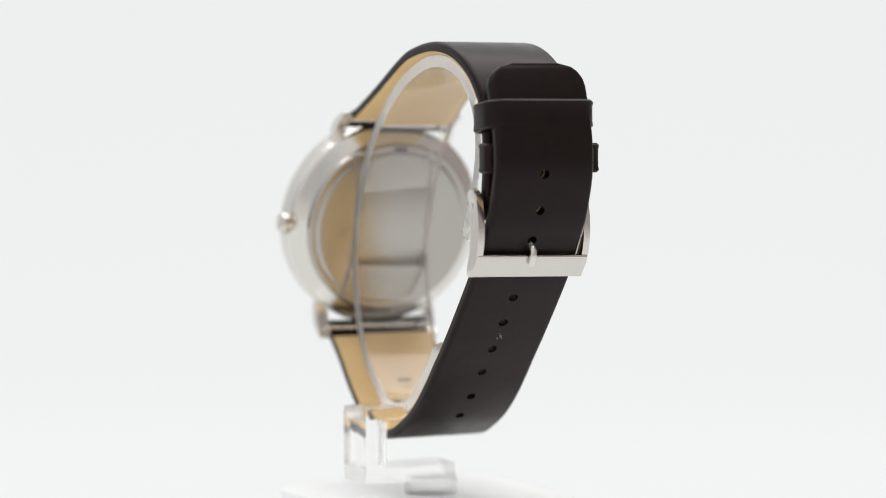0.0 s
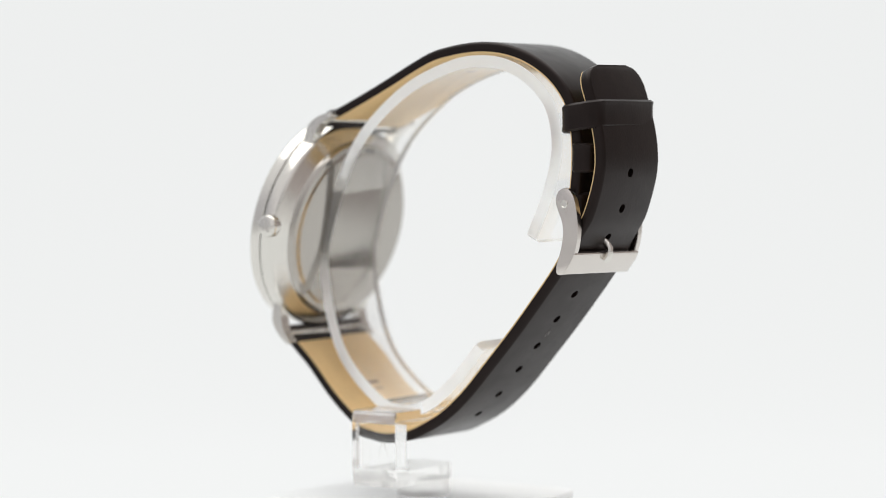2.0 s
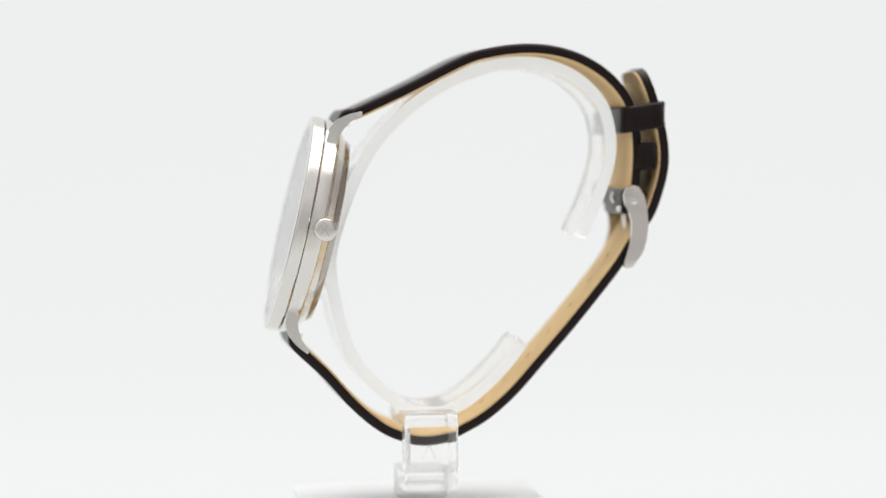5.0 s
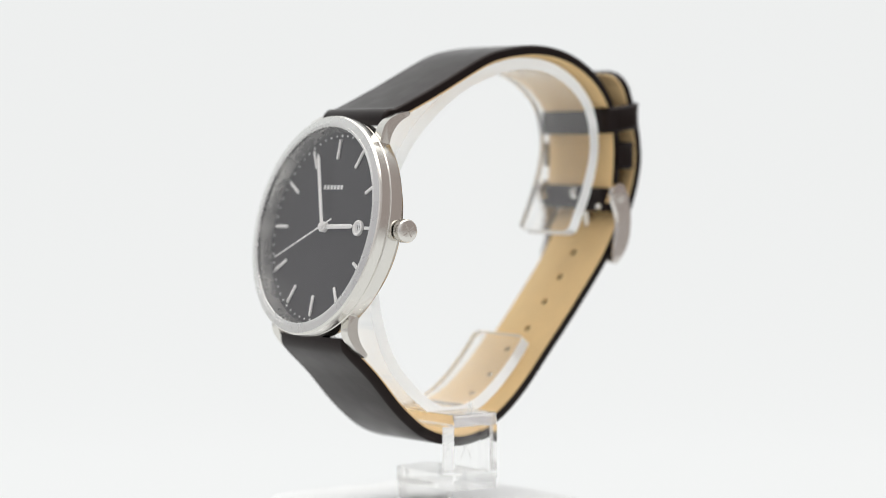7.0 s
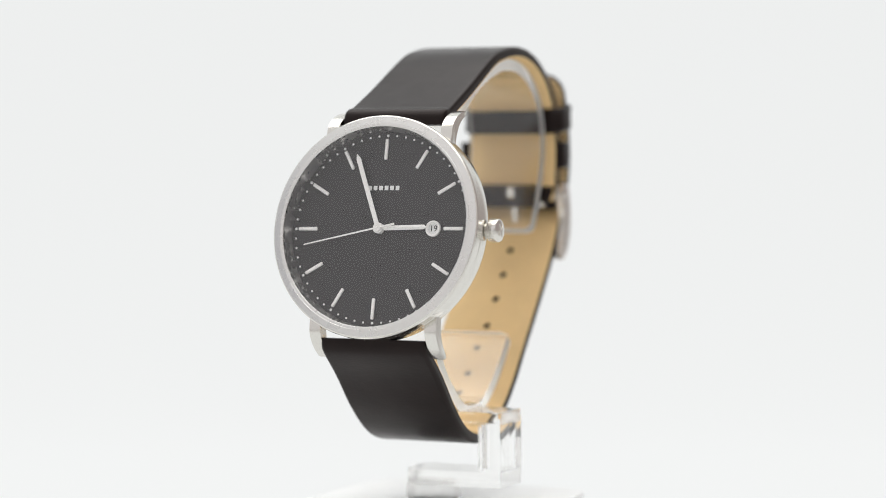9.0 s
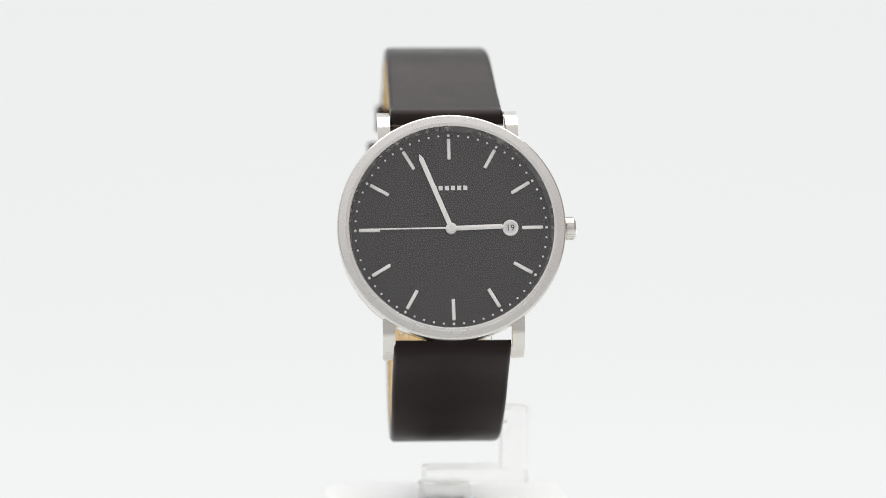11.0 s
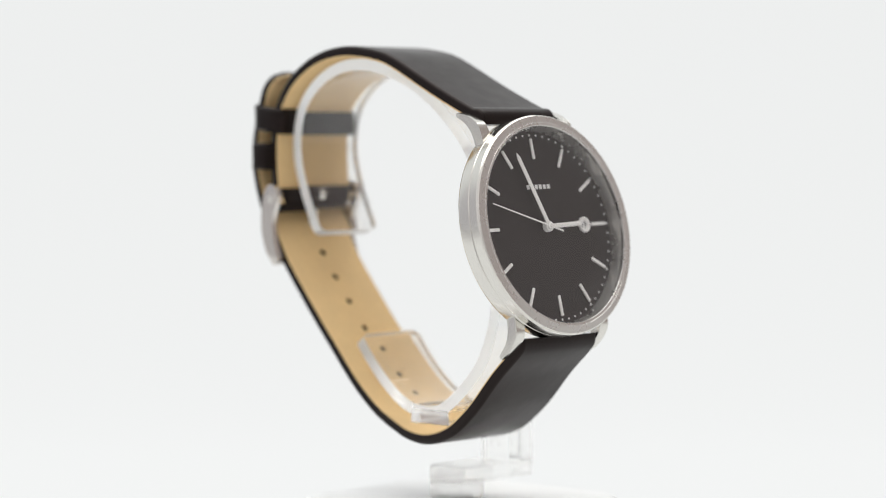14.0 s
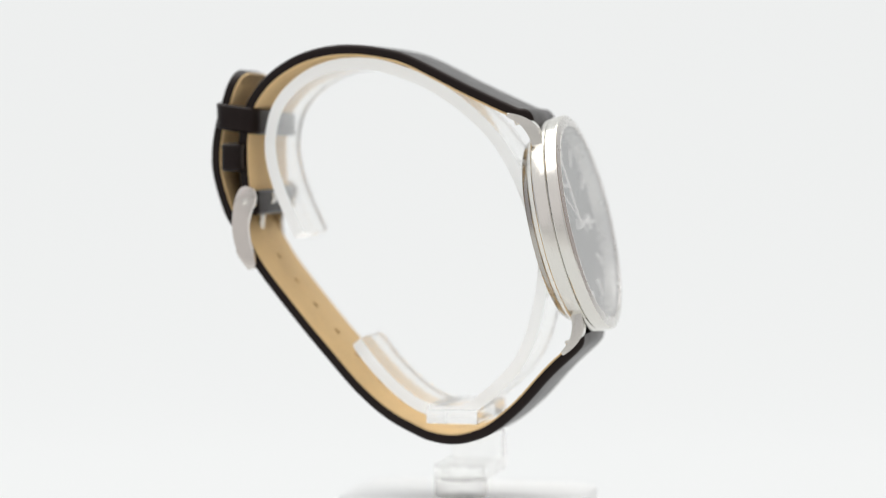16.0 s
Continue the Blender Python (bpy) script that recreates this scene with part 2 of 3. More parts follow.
def merge(ob, tool, how):
    """Joins the solid tool to ob, or cuts it out, and takes the tool away."""
    mod = ob.modifiers.new("merge", "BOOLEAN")
    mod.object, mod.operation, mod.solver = tool, how, "EXACT"
    bpy.context.view_layer.update()
    me = bpy.data.meshes.new_from_object(ob.evaluated_get(bpy.context.evaluated_depsgraph_get()))
    ob.modifiers.clear()
    ob.data = me
    bpy.data.objects.remove(tool)


# ---- the setting: glowing backdrop and plinth ----
def build_sweep():
    """Floor, curve and wall of the glowing white backdrop, one sheet under and behind the set."""
    prof = [(-0.25, 0.0), (0.55, 0.0)]
    prof += [(0.55 + 0.5 * math.sin(a), 0.5 - 0.5 * math.cos(a)) for a in (math.pi / 2 * k / 16 for k in range(1, 17))]
    prof += [(1.05, 1.0)]
    bm = bmesh.new()
    rows = [[bm.verts.new((x, y, z)) for x in (-0.66, -0.33, 0, 0.33, 0.66)] for y, z in prof]
    for a, b in zip(rows, rows[1:]):
        for k in range(4):
            bm.faces.new((a[k], a[k + 1], b[k + 1], b[k]))
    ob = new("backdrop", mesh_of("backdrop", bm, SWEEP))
    tagged(ob, "seamless white backdrop with an added glow, sweeping up behind the plinth", "backdrop", kind="structure")


build_sweep()


def build_table():
    # Unseen table top, added so that the case back mirrors a mid tone.
    ob = new("ground", mesh_of("ground", box((-3000, -3000, TOP - 72), (3000, 3000, TOP - 61), 0, 1), TABLE, False))
    ob.location = (0, 0, PLINTH_H)
    return tagged(ob, "unseen white table top, added for a mid-tone reflection in the steel", "table top", kind="structure")


build_table()


def build_plinth():
    plinth = new("plinth")
    out = []
    for cx, cy, a0 in ((17.5, 12.5, 0), (-15.5, 12.5, 90), (-15.5, -20.5, 180), (17.5, -20.5, 270)):
        out += [(cx + 6 * math.cos(radians(a0 + 11.25 * k)), cy + 6 * math.sin(radians(a0 + 11.25 * k))) for k in range(9)]
    bm = prism(out, TOP - 8.0, TOP, lambda c, a, b: B(a, b, c))
    rim = [e for e in bm.edges if abs(e.verts[0].co.z - e.verts[1].co.z) < 1e-7]
    bmesh.ops.bevel(bm, geom=rim, offset=0.0004, segments=3, profile=0.6, affect="EDGES")
    part("top_slab", bm, GLOSSWHITE, plinth, "glossy white slab with rounded corners")
    part("base", lathe([(0, -60), (20, -60), (20.3, -59.5), (20.3, -8), (0, -8)], lambda x, y, z: B(1 + x, -4 + y, TOP + z), 64), GLOSSWHITE, plinth)
    return tagged(plinth, "glossy white turntable plinth on the glowing backdrop", "plinth")


PLINTH = build_plinth()


# ---- the acrylic stand ----
def build_stand():
    stand = new("watch_stand")
    tagged(stand, "clear acrylic watch stand with a C-shaped ring on a plinth", "display stand")
    line = spline([(25.3, -19.0), (28.6, -11.8), (30.6, -5.5), (30.9, -0.4), (29.4, 5.3), (25.4, 9.7), (20.4, 12.3), (14.8, 13.2),
                   (7.8, 12.3), (-3.0, 7.6), (-13.8, -2.5), (-20.4, -17.9), (-21.2, -27.0), (-17.4, -41.0), (-8.7, -49.8), (-3.5, -51.4),
                   (1.5, -50.6), (6.2, -47.6), (11.0, -42.9), (14.5, -38.5)], 0.6)
    far = 0.6 * (len(line) - 1)

    def section(w, f):
        return [(-w, -1.1), (w, -1.1), (w, 1.1), (-w, 1.1)]

    def half_width(f):
        gap = 1.3 - min(1.3, min(f, 1 - f) * far)
        return 7.6 - 1.3 + math.sqrt(max(0.0, 1.69 - gap * gap))
    bm = band(line, -1, half_width, section, 0.35)
    bmesh.ops.bevel(bm, geom=[e for e in bm.edges if e.calc_face_angle(0) > 1.0], offset=0.00025, segments=2, affect="EDGES")
    body = part("body", bm, ACRYLIC, stand, "clear acrylic ring, post and foot")

    def rounded(x0, x1, y0, y1, r0, r1, seg=6):
        """A rectangle in plan with corner radius r0 at x0 and r1 at x1."""
        out = []
        for cx, cy, r, a0 in ((x1 - r1, y1 - r1, r1, 0), (x0 + r0, y1 - r0, r0, 90), (x0 + r0, y0 + r0, r0, 180), (x1 - r1, y0 + r1, r1, 270)):
            out += [(cx + r * math.cos(radians(a0 + 90 * k / seg)), cy + r * math.sin(radians(a0 + 90 * k / seg))) for k in range(seg + 1)]
        return out
    post = [(16.0, -8.8), (16.0, 1.0), (12.4, 1.0), (11.0, -0.4), (11.0, -7.4), (12.4, -8.8)]
    for plan, lo, hi, bevel in ((rounded(-7.3, 16.0, -8.8, 1.0, 0.4, 0.4, 2), -53.6, -50.9, 0.2), (post, -63.0, -52.0, 0.0),
                                (rounded(-3.7, 16.0, -8.8, 1.0, 2.6, 0.4), -64.8, -62.0, 0.35)):
        bm = prism(plan, lo, hi, lambda c, a, b: B(a, b, c))
        if bevel:
            rim = [e for e in bm.edges if abs(e.verts[0].co.z - e.verts[1].co.z) < 1e-7]
            bmesh.ops.bevel(bm, geom=rim, offset=bevel * 0.001, segments=2, profile=0.6, affect="EDGES")
        merge(body, new("tool", mesh_of("tool", bm, ACRYLIC)), "UNION")
    mark = [(10.95, -5.0, -59.4), (10.95, -3.9, -56.6), (10.95, -2.8, -59.4)]
    for p, q in zip(mark, mark[1:]):
        part("moulded_mark", rod([p, q], 0.09, 8), ACRYLIC, stand, "faint moulded arrow on the post")
    body.data.materials.clear()
    for m in (ACRYLIC, FROST, WORN):
        body.data.materials.append(m)
    tips = [(B(0, *line[k]), (B(0, *line[k]) - B(0, *line[j])).normalized()) for k, j in ((0, 1), (-1, -2))]
    for p in body.data.polygons:
        end = any(abs((p.center - o).dot(t)) < 0.0016 and (p.center - o).length < 0.009 and abs(p.normal.dot(t)) > 0.3 for o, t in tips)
        p.material_index = 1 if end or abs(p.normal.x) > 0.6 and p.center.z > B(0, 0, -50.8).z else 2 if p.center.z < B(0, 0, -61.95).z else 0
        p.use_smooth = p.center.z > B(0, 0, -50.8).z
    part("foot_pad", lathe([(0, -3.2), (4.7, -3.2), (5.0, -2.9), (5.0, -0.3), (4.7, 0.02), (0, 0.02)], lambda x, y, z: B(0.25 + x, -3.85 + y, -64.8 + z), 48),
         CLOUDY, stand, "small round cloudy pad under the foot")
    for o in stand.children:
        o.visible_shadow = False
    return stand


STAND = build_stand()


# ---- the watch ----
TILT = radians(13.0)
YAW_C, YAW_S = math.cos(radians(-0.76)), math.sin(radians(-0.76))
ROLL_C, ROLL_S = math.cos(radians(0.8)), math.sin(radians(0.8))   # the head sits a little askew


def H(x, y, z):
    """The watch head's own frame: x to 3 o'clock, y to 12 o'clock, z out of the dial."""
    s, c = math.sin(TILT), math.cos(TILT)
    x, y = x * ROLL_C - y * ROLL_S, x * ROLL_S + y * ROLL_C
    u, v = x, s * y - c * z
    return B(0.25 + u * YAW_C - v * YAW_S, -25.85 + u * YAW_S + v * YAW_C, -16.85 + c * y + s * z)


def head_pose(x=0, y=0, z=0, clock=0.0):
    """The pose of a part on the dial, turned clockwise by that many degrees."""
    o = H(x, y, z)
    m = Matrix((H(x + 1, y, z) - o, H(x, y + 1, z) - o, H(x, y, z + 1) - o)).transposed().normalized().to_4x4()
    return Matrix.Translation(o) @ m @ Matrix.Rotation(-radians(clock), 4, "Z")


def mm(x, y, z):
    return Vector((x, y, z)) * 0.001


WATCH = new("wristwatch")
tagged(WATCH, "steel wristwatch, charcoal dial, black leather strap, on a clear stand", "wristwatch")


def build_case():
    case = part("case", lathe([(17.2, -4.0), (17.6, -3.7), (19.5, -2.6), (20.05, -2.2), (20.15, -1.9), (20.1, 0.15), (19.9, 0.35), (18.6, 0.38), (18.6, -0.4), (0, -0.4)], H),
                STEEL, WATCH, "polished steel middle case")
    bezel = part("bezel", lathe([(18.6, 0.4), (20.1, 0.45), (20.25, 0.65), (20.25, 2.3), (20.15, 2.6), (19.95, 2.76), (18.75, 3.0), (18.7, 2.96), (18.64, 2.96), (18.6, 3.0), (18.3, 3.0), (18.15, 2.95), (18.1, 2.88), (18.1, 2.2), (18.0, 1.9), (17.72, 0.05), (18.6, 0.0), (18.6, 0.4)], H),
         SATIN, WATCH, "steel bezel, satin on top and polished at the side", True, 18)
    bezel.data.materials.append(STEEL)
    axis = (H(0, 0, 1) - H(0, 0, 0)).normalized()
    for p in bezel.data.polygons:
        off = p.center - H(0, 0, 0)
        out = (off - axis * off.dot(axis)).length
        p.material_index = 1 if abs(p.normal.dot(axis)) < 0.8 and out > 0.0195 else 0
    crystal = part("crystal", lathe([(0, 2.9), (17.95, 2.9), (18.08, 2.82), (18.08, 2.3), (0, 2.3)], H), CRYSTAL, WATCH, "flat clear crystal", False)
    crystal.visible_shadow = False
    crystal.data.materials.append(CRYSTAL_BACK)
    for p in crystal.data.polygons:
        p.material_index = 0 if p.normal.dot(axis) > 0.5 else 1
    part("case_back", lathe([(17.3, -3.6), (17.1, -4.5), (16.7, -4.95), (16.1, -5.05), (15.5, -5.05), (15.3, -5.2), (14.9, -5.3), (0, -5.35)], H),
         BACK, WATCH, "mirror-polished steel case back, dim reflection put into its colour")
    for sy in (1, -1):
        for sx in (1, -1):
            out = [(13.6, 0.2), *spline([(16.4, 0.35), (18.9, 0.05), (20.6, -1.25), (21.8, -2.95), (22.6, -4.8)], 0.5),
                   *spline([(21.9, -5.1), (21.0, -3.95), (20.0, -2.95), (18.6, -2.2), (17.0, -1.75), (13.6, -1.6)], 0.5)]
            lo, hi = (10.35, 12.55) if sx > 0 else (-12.55, -10.35)
            part("lug", prism([(sy * a, b) for a, b in out], lo, hi, lambda c, a, b: H(c, a, b - 0.3), 0.22, 3), STEEL, WATCH, "polished steel lug", True, 30)
        part("spring_bar", lathe([(0, -10.6), (0.6, -10.6), (0.6, 10.6), (0, 10.6)], lambda x, y, z: H(z, sy * 20.9 + x, -3.1 + y), 16), STEEL, WATCH)
        part("release_pin", lathe([(0, 0.0), (0.42, 0.0), (0.42, 1.5), (0.3, 1.75), (0, 1.8)], lambda x, y, z: H(-8.2 + x, sy * 20.6 + y, -3.3 - z), 16), STEEL, WATCH,
             "small steel release pin of the spring bar")
    return case


build_case()


def build_crown():
    prof = [(0, 0), (1.35, 0), (1.35, 0.75), (1.9, 0.8), (2.05, 1.0), (2.05, 2.4), (1.95, 2.62), (1.7, 2.76), (1.0, 2.86), (0, 2.9)]
    crown = part("crown", lathe(prof, lambda x, y, z: H(19.6 + z, x + 0.2, -2.5 + y), 48), STEEL, WATCH, "polished steel crown with fine grooves")
    for k in range(24):
        a = 2 * math.pi * k / 24
        bm = box((-0.1, 1.9, 1.1), (0.1, 2.09, 2.35), 0, 1,
                 lambda x, y, z: H(19.6 + z, 0.2 + x * math.cos(a) - y * math.sin(a), -2.5 + x * math.sin(a) + y * math.cos(a)))
        part("groove_ridge", bm, STEEL, crown)


build_crown()
for a, b in (((-1.0, -0.8), (1.0, 0.8)), ((-1.0, 0.8), (1.0, -0.8))):
    part("crown_mark", prism([(a[0], a[1] - 0.12), (b[0], b[1] - 0.12), (b[0], b[1] + 0.12), (a[0], a[1] + 0.12)], 22.3, 22.52,
                             lambda c, p, q: H(c, 0.2 + p, -2.5 + q)), STEEL, WATCH, "plain raised mark on the crown")
# Raised block whose near-black colour stands for the shade inside the notch.
part("case_notch_shade", box((-1.3, 15.7, -5.3), (1.3, 16.5, -4.9), 0.1, 1, H), DARK, WATCH, "dark block, painted shade of the case back's opening notch")


def build_dial():
    dial = part("dial", lathe([(0, 0), (18.0, 0), (18.0, -0.35), (0, -0.35)], H), DIAL, WATCH, "charcoal dial with silver baton markers")
    for k in range(12):
        r0, r1 = (12.6, 16.4)
        ob = part("hour_marker", box((-0.31, r0, 0.0), (0.31, r1, 0.42), 0.12, 1, mm), SILVER, dial)
        ob.matrix_basis = head_pose(clock=30 * k)
    bm = bmesh.new()
    for k in range(60):
        a = 2 * math.pi * k / 60
        dot = bmesh.ops.create_cone(bm, cap_ends=True, segments=10, radius1=0.00026 if k % 5 == 0 else 0.0002, radius2=0.00024 if k % 5 == 0 else 0.00018, depth=0.00008)["verts"]
        for v in dot:
            v.co = head_pose(17.02 * math.sin(a), 17.02 * math.cos(a), 0.04) @ v.co
    tagged(part("minute_track", bm, WHITE, dial, "ring of small white minute dots"), kind="stuff")
    part("date_ring", lathe([(1.05, 0.0), (1.05, 0.42), (1.12, 0.5), (1.36, 0.5), (1.44, 0.4), (1.44, 0.0)], lambda x, y, z: H(10.55 + x, y, z), 40), SILVER, dial, "silver ring round the date")
    part("date_disc", lathe([(0, 0.03), (1.06, 0.03), (1.06, 0.0), (0, 0.0)], lambda x, y, z: H(10.55 + x, y, z), 32), WHITE, dial, "white date disc")
    text = bpy.data.curves.new("date", "FONT")
    text.body, text.size, text.align_x, text.align_y, text.extrude = "19", 0.00155, "CENTER", "CENTER", 0.00001
    tmp = new("date", text)
    bpy.context.view_layer.update()
    me = bpy.data.meshes.new_from_object(tmp.evaluated_get(bpy.context.evaluated_depsgraph_get()))
    bpy.data.objects.remove(tmp)
    me.materials.clear()
    me.materials.append(INK)
    ob = new("date_numeral", me)
    ob.parent = dial
    tagged(ob, "black numerals 19")
    ob.matrix_basis = head_pose(10.55, 0, 0.06)
    for k in range(6):
        x = -2.75 + 1.1 * k
        part("maker_mark", box((x - 0.36, 7.05, 0.0), (x + 0.36, 7.85, 0.06), 0, 1, H), WHITE, dial, "plain white bar of the maker's mark", False)
    return dial


DIAL_OB = build_dial()


def pointer(name, outline, lift, thick, clock, label, ridge=0.0):
    bm = prism(outline, lift, lift + thick, lambda c, a, b: mm(a, b, c))
    if ridge:
        bm.faces.ensure_lookup_table()
        top = max(bm.faces, key=lambda f: f.calc_center_median().z)
        low, high = min(b for a, b in outline), max(b for a, b in outline)
        spine = [bm.verts.new(mm(0, b, lift + thick + ridge)) for b in (low + 0.5, high - 0.9)]
        rim = list(top.verts)
        bm.faces.remove(top)
        for p, q in zip(rim, rim[1:] + rim[:1]):
            near_p, near_q = (min(spine, key=lambda v: abs(v.co.y - w.co.y)) for w in (p, q))
            bm.faces.new([p, q, near_q] if near_p is near_q else [p, q, near_q, near_p])
    ob = part(name, bm, SILVER, DIAL_OB, label, True, 12)
    ob.matrix_basis = head_pose(clock=clock)
    return ob


pointer("hour_pointer", [(-0.42, -0.6), (0.42, -0.6), (0.42, 8.9), (0, 9.5), (-0.42, 8.9)], 0.62, 0.16, 88.6, "silver hour pointer with a ridge", 0.14)
MINUTE = pointer("minute_pointer", [(-0.42, -0.6), (0.42, -0.6), (0.42, 13.6), (0, 14.6), (-0.42, 13.6)], 0.95, 0.16, 338.4, "silver minute pointer with a ridge", 0.14)
SECOND = pointer("seconds_pointer", [(-0.16, -3.4), (0.16, -3.4), (0.10, 14.9), (-0.10, 14.9)], 1.25, 0.1, 270, "thin silver seconds pointer")
part("centre_cap", lathe([(0, 0.2), (0.98, 0.2), (0.98, 1.1), (0.9, 1.16), (0.86, 1.16), (0.8, 1.12), (0.74, 1.12), (0.7, 1.2), (0.7, 1.42), (0.62, 1.5), (0.42, 1.5), (0.36, 1.4), (0.3, 1.4), (0.27, 1.55), (0.2, 1.66), (0, 1.68)], H, 32), SILVER, DIAL_OB)


# ---- the strap ----
def padded(th_in, th_out=0.0, r=0.85):
    """A strap section with rounded outer corners, from depth th_out to th_in."""
    def section(w, f):
        pts = []
        for k in range(7):
            a = math.pi / 2 * k / 6
            pts.append((w - r + r * math.sin(a), th_out + r - r * math.cos(a)))
        pts += [(w, th_in - 0.1), (w - 0.1, th_in)]
        return [(x, d) for x, d in pts] + [(-x, d) for x, d in pts[::-1]]
    return section


def lining(th):
    def section(w, f):
        v = w - 0.2
        return [(v, th - 0.1), (v, th + 0.25), (v - 0.15, th + 0.36), (-v + 0.15, th + 0.36), (-v, th + 0.25), (-v, th - 0.1)]
    return section


UPPER = spline([(-20.2, 1.7), (-19.9, 3.3), (-18.9, 4.5), (-17.6, 4.75), (-16.4, 5.1), (-7.5, 9.2), (2.9, 14.4), (8.1, 15.9), (13.3, 16.6), (17.4, 16.6), (21.5, 16.0), (25.7, 14.6),
                (29.8, 12.2), (32.9, 9.3), (35.3, 5.6), (36.3, 1.7), (36.7, -2.4), (36.6, -6.6), (36.2, -10.5), (35.4, -13.8)])
LOWER = spline([(-29.4, -36.4), (-29.3, -38.2), (-28.0, -39.9), (-23.4, -44.2), (-18.2, -50.0), (-13.0, -54.4), (-8.8, -56.4), (-4.6, -57.2), (-0.4, -56.7), (2.7, -55.5), (7.9, -52.6),
                (13.1, -48.1), (18.3, -42.3), (23.5, -36.4), (28.7, -30.1), (32.4, -25.4), (34.6, -22.0), (36.7, -18.6), (39.0, -15.3), (40.4, -11.7), (41.4, -8.1),
                (41.8, -5.0), (41.6, -1.4), (40.9, 2.2), (40.0, 5.3), (39.0, 8.4), (38.0, 11.2), (37.6, 12.2)])
THICK = 1.75


def ease(lo, hi, f):
    t = min(1.0, max(0.0, (f - lo) / (hi - lo)))
    return t * t * (3 - 2 * t)


def twisted(shape):
    """The long strap leans outwards on one side between the post and the buckle."""
    def section(w, f):
        lean = 0.037 * (ease(0.30, 0.5, f) - 0.5 * ease(0.68, 0.8, f))
        return [(x, d - lean * (9.5 - x)) for x, d in shape(w, f)]
    return section


def upper_width(f):
    return 10.2 - 0.95 * min(1, f / 0.75)


def lower_width(f):
    w = 10.4 - 0.95 * min(1, max(0, f - 0.12) / 0.4)
    tip = max(0.0, (f - 0.965) / 0.035)
    return w - 4.2 * (1 - math.sqrt(max(0.0, 1 - tip * tip))) if tip > 0 else w


def cut_holes(ob, places, radius):
    """Cuts round holes through a strap part: (centre, direction) pairs in millimetres."""
    bm = bmesh.new()
    for c, d in places:
        z = Vector((0, d[0], d[1])).normalized()
        m = Matrix.Translation(B(0.5, *c)) @ z.to_track_quat("Z", "Y").to_matrix().to_4x4()
        bmesh.ops.create_cone(bm, cap_ends=True, segments=20, radius1=radius, radius2=radius, depth=0.010, matrix=m)
    cutter = new("cutter", mesh_of("cutter", bm, DARK, False))
    merge(ob, cutter, "DIFFERENCE")


def build_straps():
    up = part("upper_strap", band(UPPER, -1, upper_width, padded(THICK)), LEATHER, WATCH, "black leather strap, buckle side")
    part("lining", band(UPPER, -1, upper_width, lining(THICK), skip=8), LINING, up, "tan leather lining")
    low = part("lower_strap", band(LOWER, 1, lower_width, twisted(padded(THICK)), 0.25), LEATHER, WATCH, "black leather strap with punched holes")
    lin = part("lining", band(LOWER, 1, lower_width, twisted(lining(THICK)), 0.25, skip=9), LINING, low, "tan leather lining")
    nn = normals(LOWER, 1)
    first = min(range(len(LOWER)), key=lambda k: (LOWER[k] - Vector((29.8, -28.8))).length)
    step = (LOWER[1] - LOWER[0]).length
    places = []
    for k in range(-4, 6):
        i = first - round(6.22 * k / step)
        if 0 < i < len(LOWER) - 8:
            places.append((LOWER[i] + nn[i] * 1.0, nn[i]))
    cut_holes(low, places, 0.00085)
    cut_holes(lin, places, 0.00076)
    return up, low


UP, LOW = build_straps()


def lining_mark(line, side, at, x0, x1, tall, parent):
    """A plain brown bar across the lining, for unreadable stamped marks and one painted reflection."""
    k = min(range(len(line)), key=lambda i: (line[i] - Vector(at)).length)
    n, t = normals(line, side)[k], (line[k + 1] - line[k - 1]).normalized()
    bm = bmesh.new()
    bmesh.ops.create_cube(bm, size=1)
    for v in bm.verts:
        q = line[k] + n * (THICK + 0.37 + 0.04 * v.co.z) + t * (tall * v.co.y)
        v.co = B((x0 + x1) / 2 + (x1 - x0) * v.co.x, q.x, q.y)
    part("lining_mark", bm, LINING_MARK, parent, "faint brown bar on the lining")


lining_mark(LOWER, 1, (-18.4, -49.8), -1.8, 1.2, 1.0, LOW)
lining_mark(LOWER, 1, (-17.0, -51.2), -1.5, 0.9, 0.45, LOW)
# The upper bar is a reflection in the acrylic, painted on the lining.
lining_mark(UPPER, -1, (6.0, 15.4), -1.4, 1.4, 0.9, UP)


def loop_bm(x0, y0, y1, z0, z1, th, lean=0.0, r=1.6, mid=0.0):
    """A flat leather loop round the strap, in millimetres."""
    out = []
    for cx, cy, a0 in ((x0 - r, y1 - r, 0), (-x0 + r, y1 - r, 90), (-x0 + r, y0 + r, 180), (x0 - r, y0 + r, 270)):
        for k in range(6):
            a = radians(a0 + 18 * k)
            out.append((cx, cy, math.cos(a), math.sin(a)))
    bm = bmesh.new()
    rings = []
    b = 0.38
    for rad, z in ((r, z0 + b), (r - b, z0), (r - th + b, z0), (r - th, z0 + b), (r - th, z1 - b), (r - th + b, z1), (r - b, z1), (r, z1 - b), (r - 0.05, z1 - 0.75), (r - 0.13, z1 - 1.2), (r - 0.13, z0 + 1.2), (r - 0.05, z0 + 0.75)):
        rings.append([bm.verts.new(B(mid + cx + rad * ca, cy + rad * sa, z + lean * (cy + rad * sa - (y0 + y1) / 2))) for cx, cy, ca, sa in out])
    rings.append(rings[0])
    for p, q in zip(rings, rings[1:]):
        for k in range(len(p)):
            j = (k + 1) % len(p)
            bm.faces.new((p[k], p[j], q[j], q[k]))
    return bm


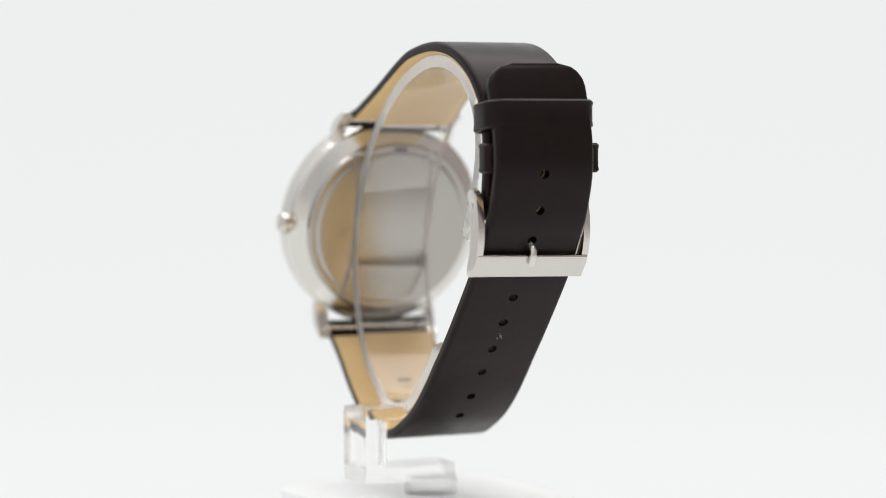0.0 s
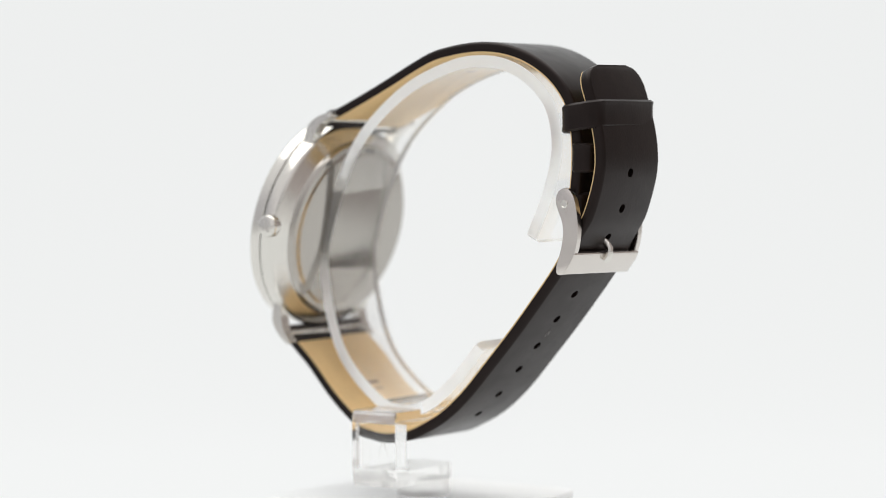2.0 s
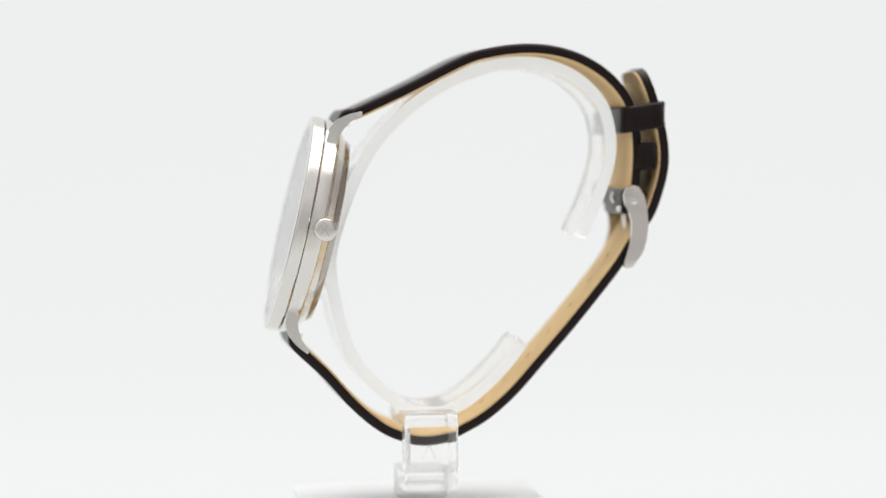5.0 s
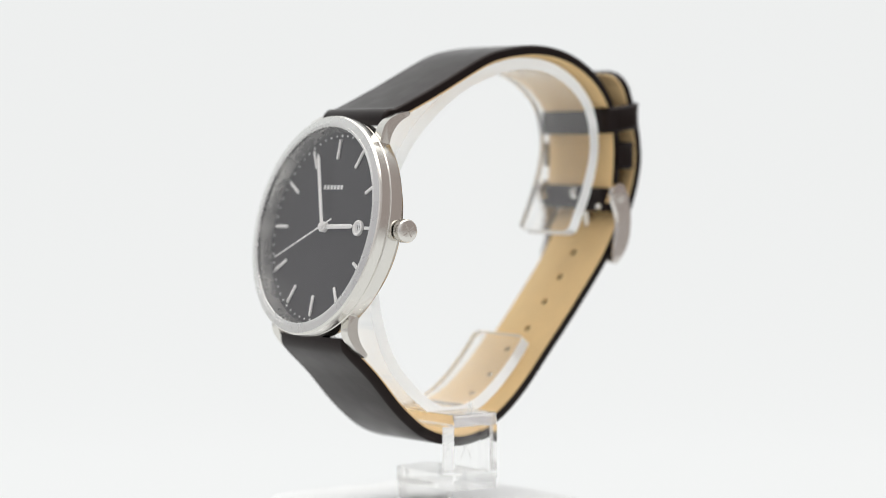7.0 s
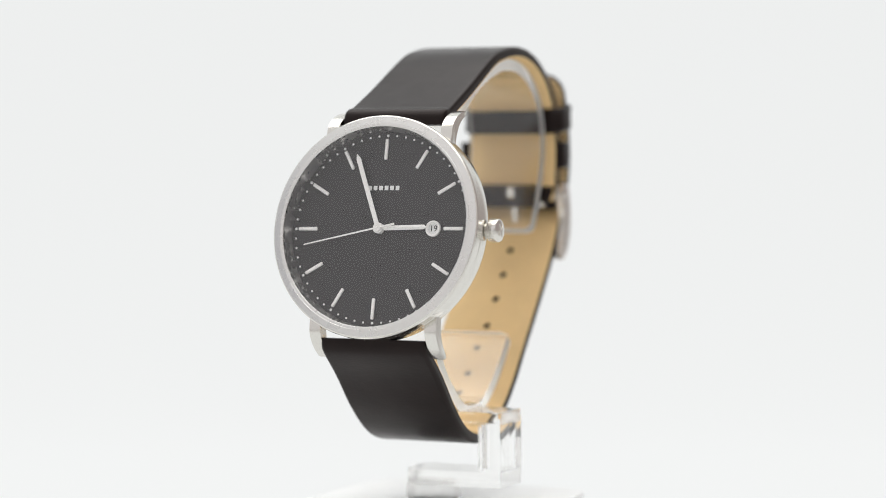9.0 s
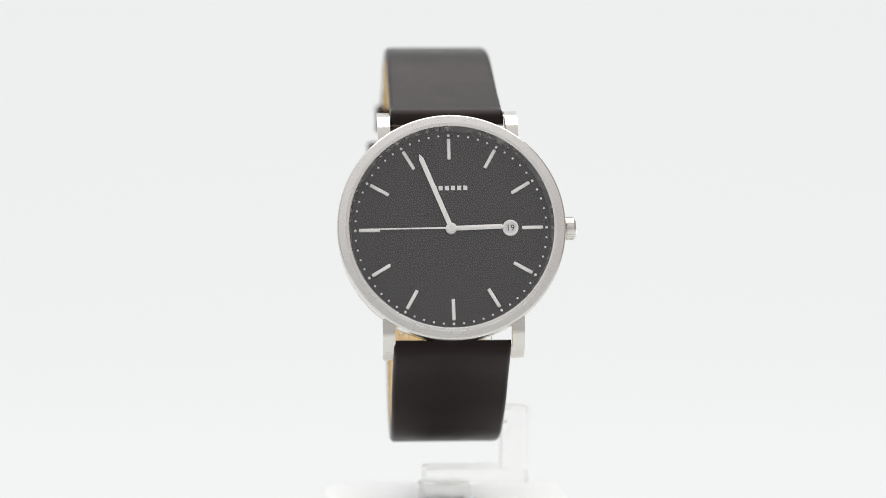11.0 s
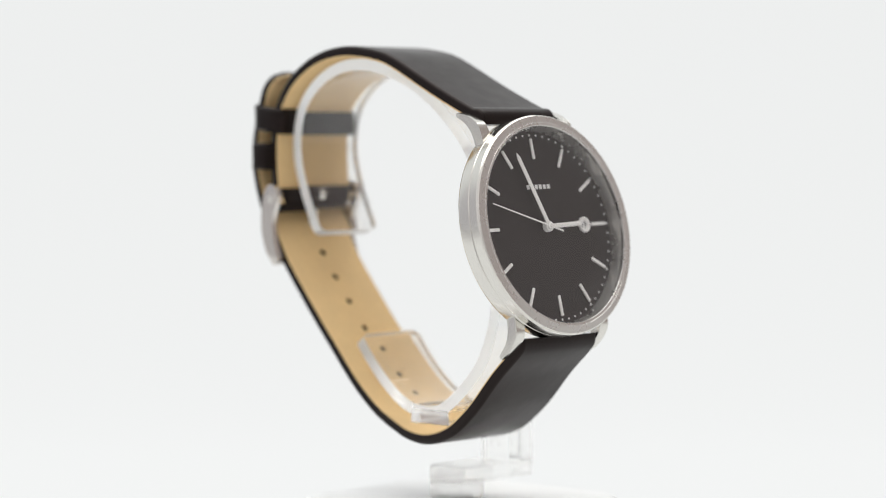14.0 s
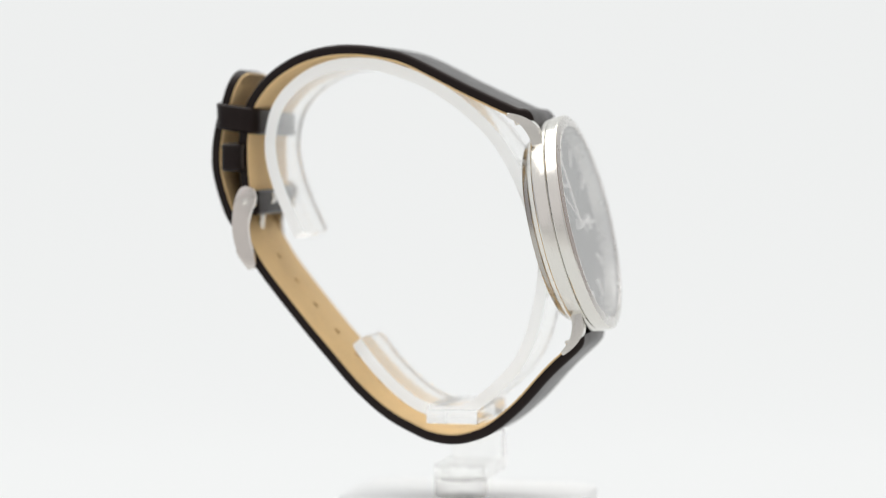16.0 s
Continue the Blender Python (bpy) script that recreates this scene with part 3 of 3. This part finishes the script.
part("keeper_loop", loop_bm(10.75, 32.5, 41.3, 0.6, 5.5, 1.0, 0.14, 3.0, 0.15), LEATHER, WATCH, "black leather free keeper loop")
part("keeper_loop", loop_bm(11.4, 35.2, 39.3, -6.8, -1.6, 1.0, 0.0, 1.3, -0.8), LEATHER, WATCH, "black leather fixed keeper loop")
part("buckle_fold", loop_bm(9.0, 32.9, 36.9, -15.0, -10.4, 1.2, 0.0, 1.5), LEATHER, WATCH)


# ---- the buckle ----
def build_buckle():
    side = spline([(34.6, -9.5), (33.4, -10.0), (32.75, -11.6), (33.2, -13.3), (33.9, -14.9), (34.35, -17.0), (34.0, -20.0), (33.0, -23.2), (32.75, -24.4), (33.3, -25.0), (34.2, -24.7),
                   (36.0, -22.4), (37.0, -20.0), (37.4, -16.8), (37.1, -13.4), (36.4, -10.9), (35.6, -9.8), (34.75, -9.5)], 0.7)
    buckle = part("buckle", prism([(36.9, -21.1), (36.3, -22.4), (34.3, -25.0), (33.2, -24.2), (35.8, -20.6)], -10.9, 11.2, lambda c, a, b: B(c, a, b - 0.22 + 0.02 * c), 0.4, 3), BUCKLE, WATCH,
                  "brushed steel pin buckle")
    for lo, hi in ((10.0, 11.25), (-10.95, -9.7)):
        part("side_plate", prism(side, lo, hi, lambda c, a, b: B(c, a, b), 0.22, 2), BUCKLE, buckle)
        x = hi + 0.05 if lo > 0 else lo - 0.05
        s = 1 if lo > 0 else -1
        part("pivot_pin", lathe([(0, -0.3), (0.7, -0.3), (0.7, 0.06), (0.55, 0.12), (0.45, 0.02), (0, 0.02)], lambda a, b, z: B(x + s * z, 34.6 + a, -12.4 + b), 24), STEEL, buckle)
    part("pivot_bar", rod([(-10.4, 34.6, -12.4), (10.4, 34.6, -12.4)], 0.7), STEEL, buckle)
    part("tongue", rod([(0.5, 34.9, -12.6), (0.5, 35.6, -18.4), (0.5, 36.9, -19.8), (0.5, 37.4, -20.5), (0.5, 37.4, -21.4), (0.5, 37.1, -22.2), (0.5, 36.5, -22.7)], 0.68, 12), STEEL, buckle, "polished steel tongue")
    part("tongue_loop", lathe([(0, -0.8), (1.35, -0.8), (1.55, -0.6), (1.55, 0.6), (1.35, 0.8), (0, 0.8)], lambda a, b, z: B(0.5 + z, 34.1 + a, -12.0 + b), 24), STEEL, buckle,
         "rolled steel loop of the tongue")
    part("release_knob", lathe([(0, 0.0), (0.65, 0.0), (0.65, 0.5), (0.5, 0.75), (0, 0.85)], lambda a, b, z: B(7.2 + a, 33.0 - z, -14.0 + b), 20), STEEL, buckle,
         "small steel release knob")
    for sx in (-1, 1):
        for k in range(2):
            x = -6.6 + sx * (0.35 + 0.5 * k)
            part("maker_chevron", rod([(x + sx * 0.5, 36.36, -22.3), (x, 35.95, -22.95), (x + sx * 0.5, 35.5, -23.5)], 0.07, 6), BUCKLE, buckle, "small plain engraved mark")
    return buckle


build_buckle()


def build_scuffs():
    """Three pale scratches between two of the strap's holes."""
    dust = material("pale_scuff", (0.35, 0.33, 0.31), 0.7)
    k = min(range(len(LOWER)), key=lambda i: (LOWER[i] - Vector((23.7, -36.1))).length)
    n, t = normals(LOWER, 1)[k], (LOWER[k + 1] - LOWER[k - 1]).normalized()
    for x, along, reach in ((-0.1, 0.5, 0.55), (-0.45, 0.1, 0.4), (0.2, -0.3, 0.3)):
        ends = []
        for s in (-1, 1):
            q = LOWER[k] + t * (along + s * reach) - n * (0.02 + 0.037 * (9.5 - x))
            ends.append((0.25 + x + 0.35 * s * reach, q.x, q.y))
        part("scuff", rod(ends, 0.05, 6), dust, LOW, "pale scratch in the leather")


build_scuffs()


def motions():
    """The turntable carries plinth, stand and watch; the seconds pointer ticks once a second."""
    rows = [(0.5 * k, pose(0, 0, PLINTH_H, 0, 0, turn(0.5 * k))) for k in range(33)]
    for thing in (PLINTH, STAND, WATCH):
        walk(thing, rows)
    ticks = [(0.0, head_pose(clock=270 + 6 * math.floor(0.0 - 10.35)))]
    for k in range(16):
        t = k + 0.35
        ticks.append((t - 0.0167, head_pose(clock=264 + 6 * (k - 10))))
        ticks.append((t + 0.0167, head_pose(clock=270 + 6 * (k - 10))))
    ticks.append((16.0, head_pose(clock=300)))
    walk(SECOND, ticks)
    walk(MINUTE, [(2.0 * k, head_pose(clock=338.4 + 0.1 * (2 * k - 11))) for k in range(9)])


motions()
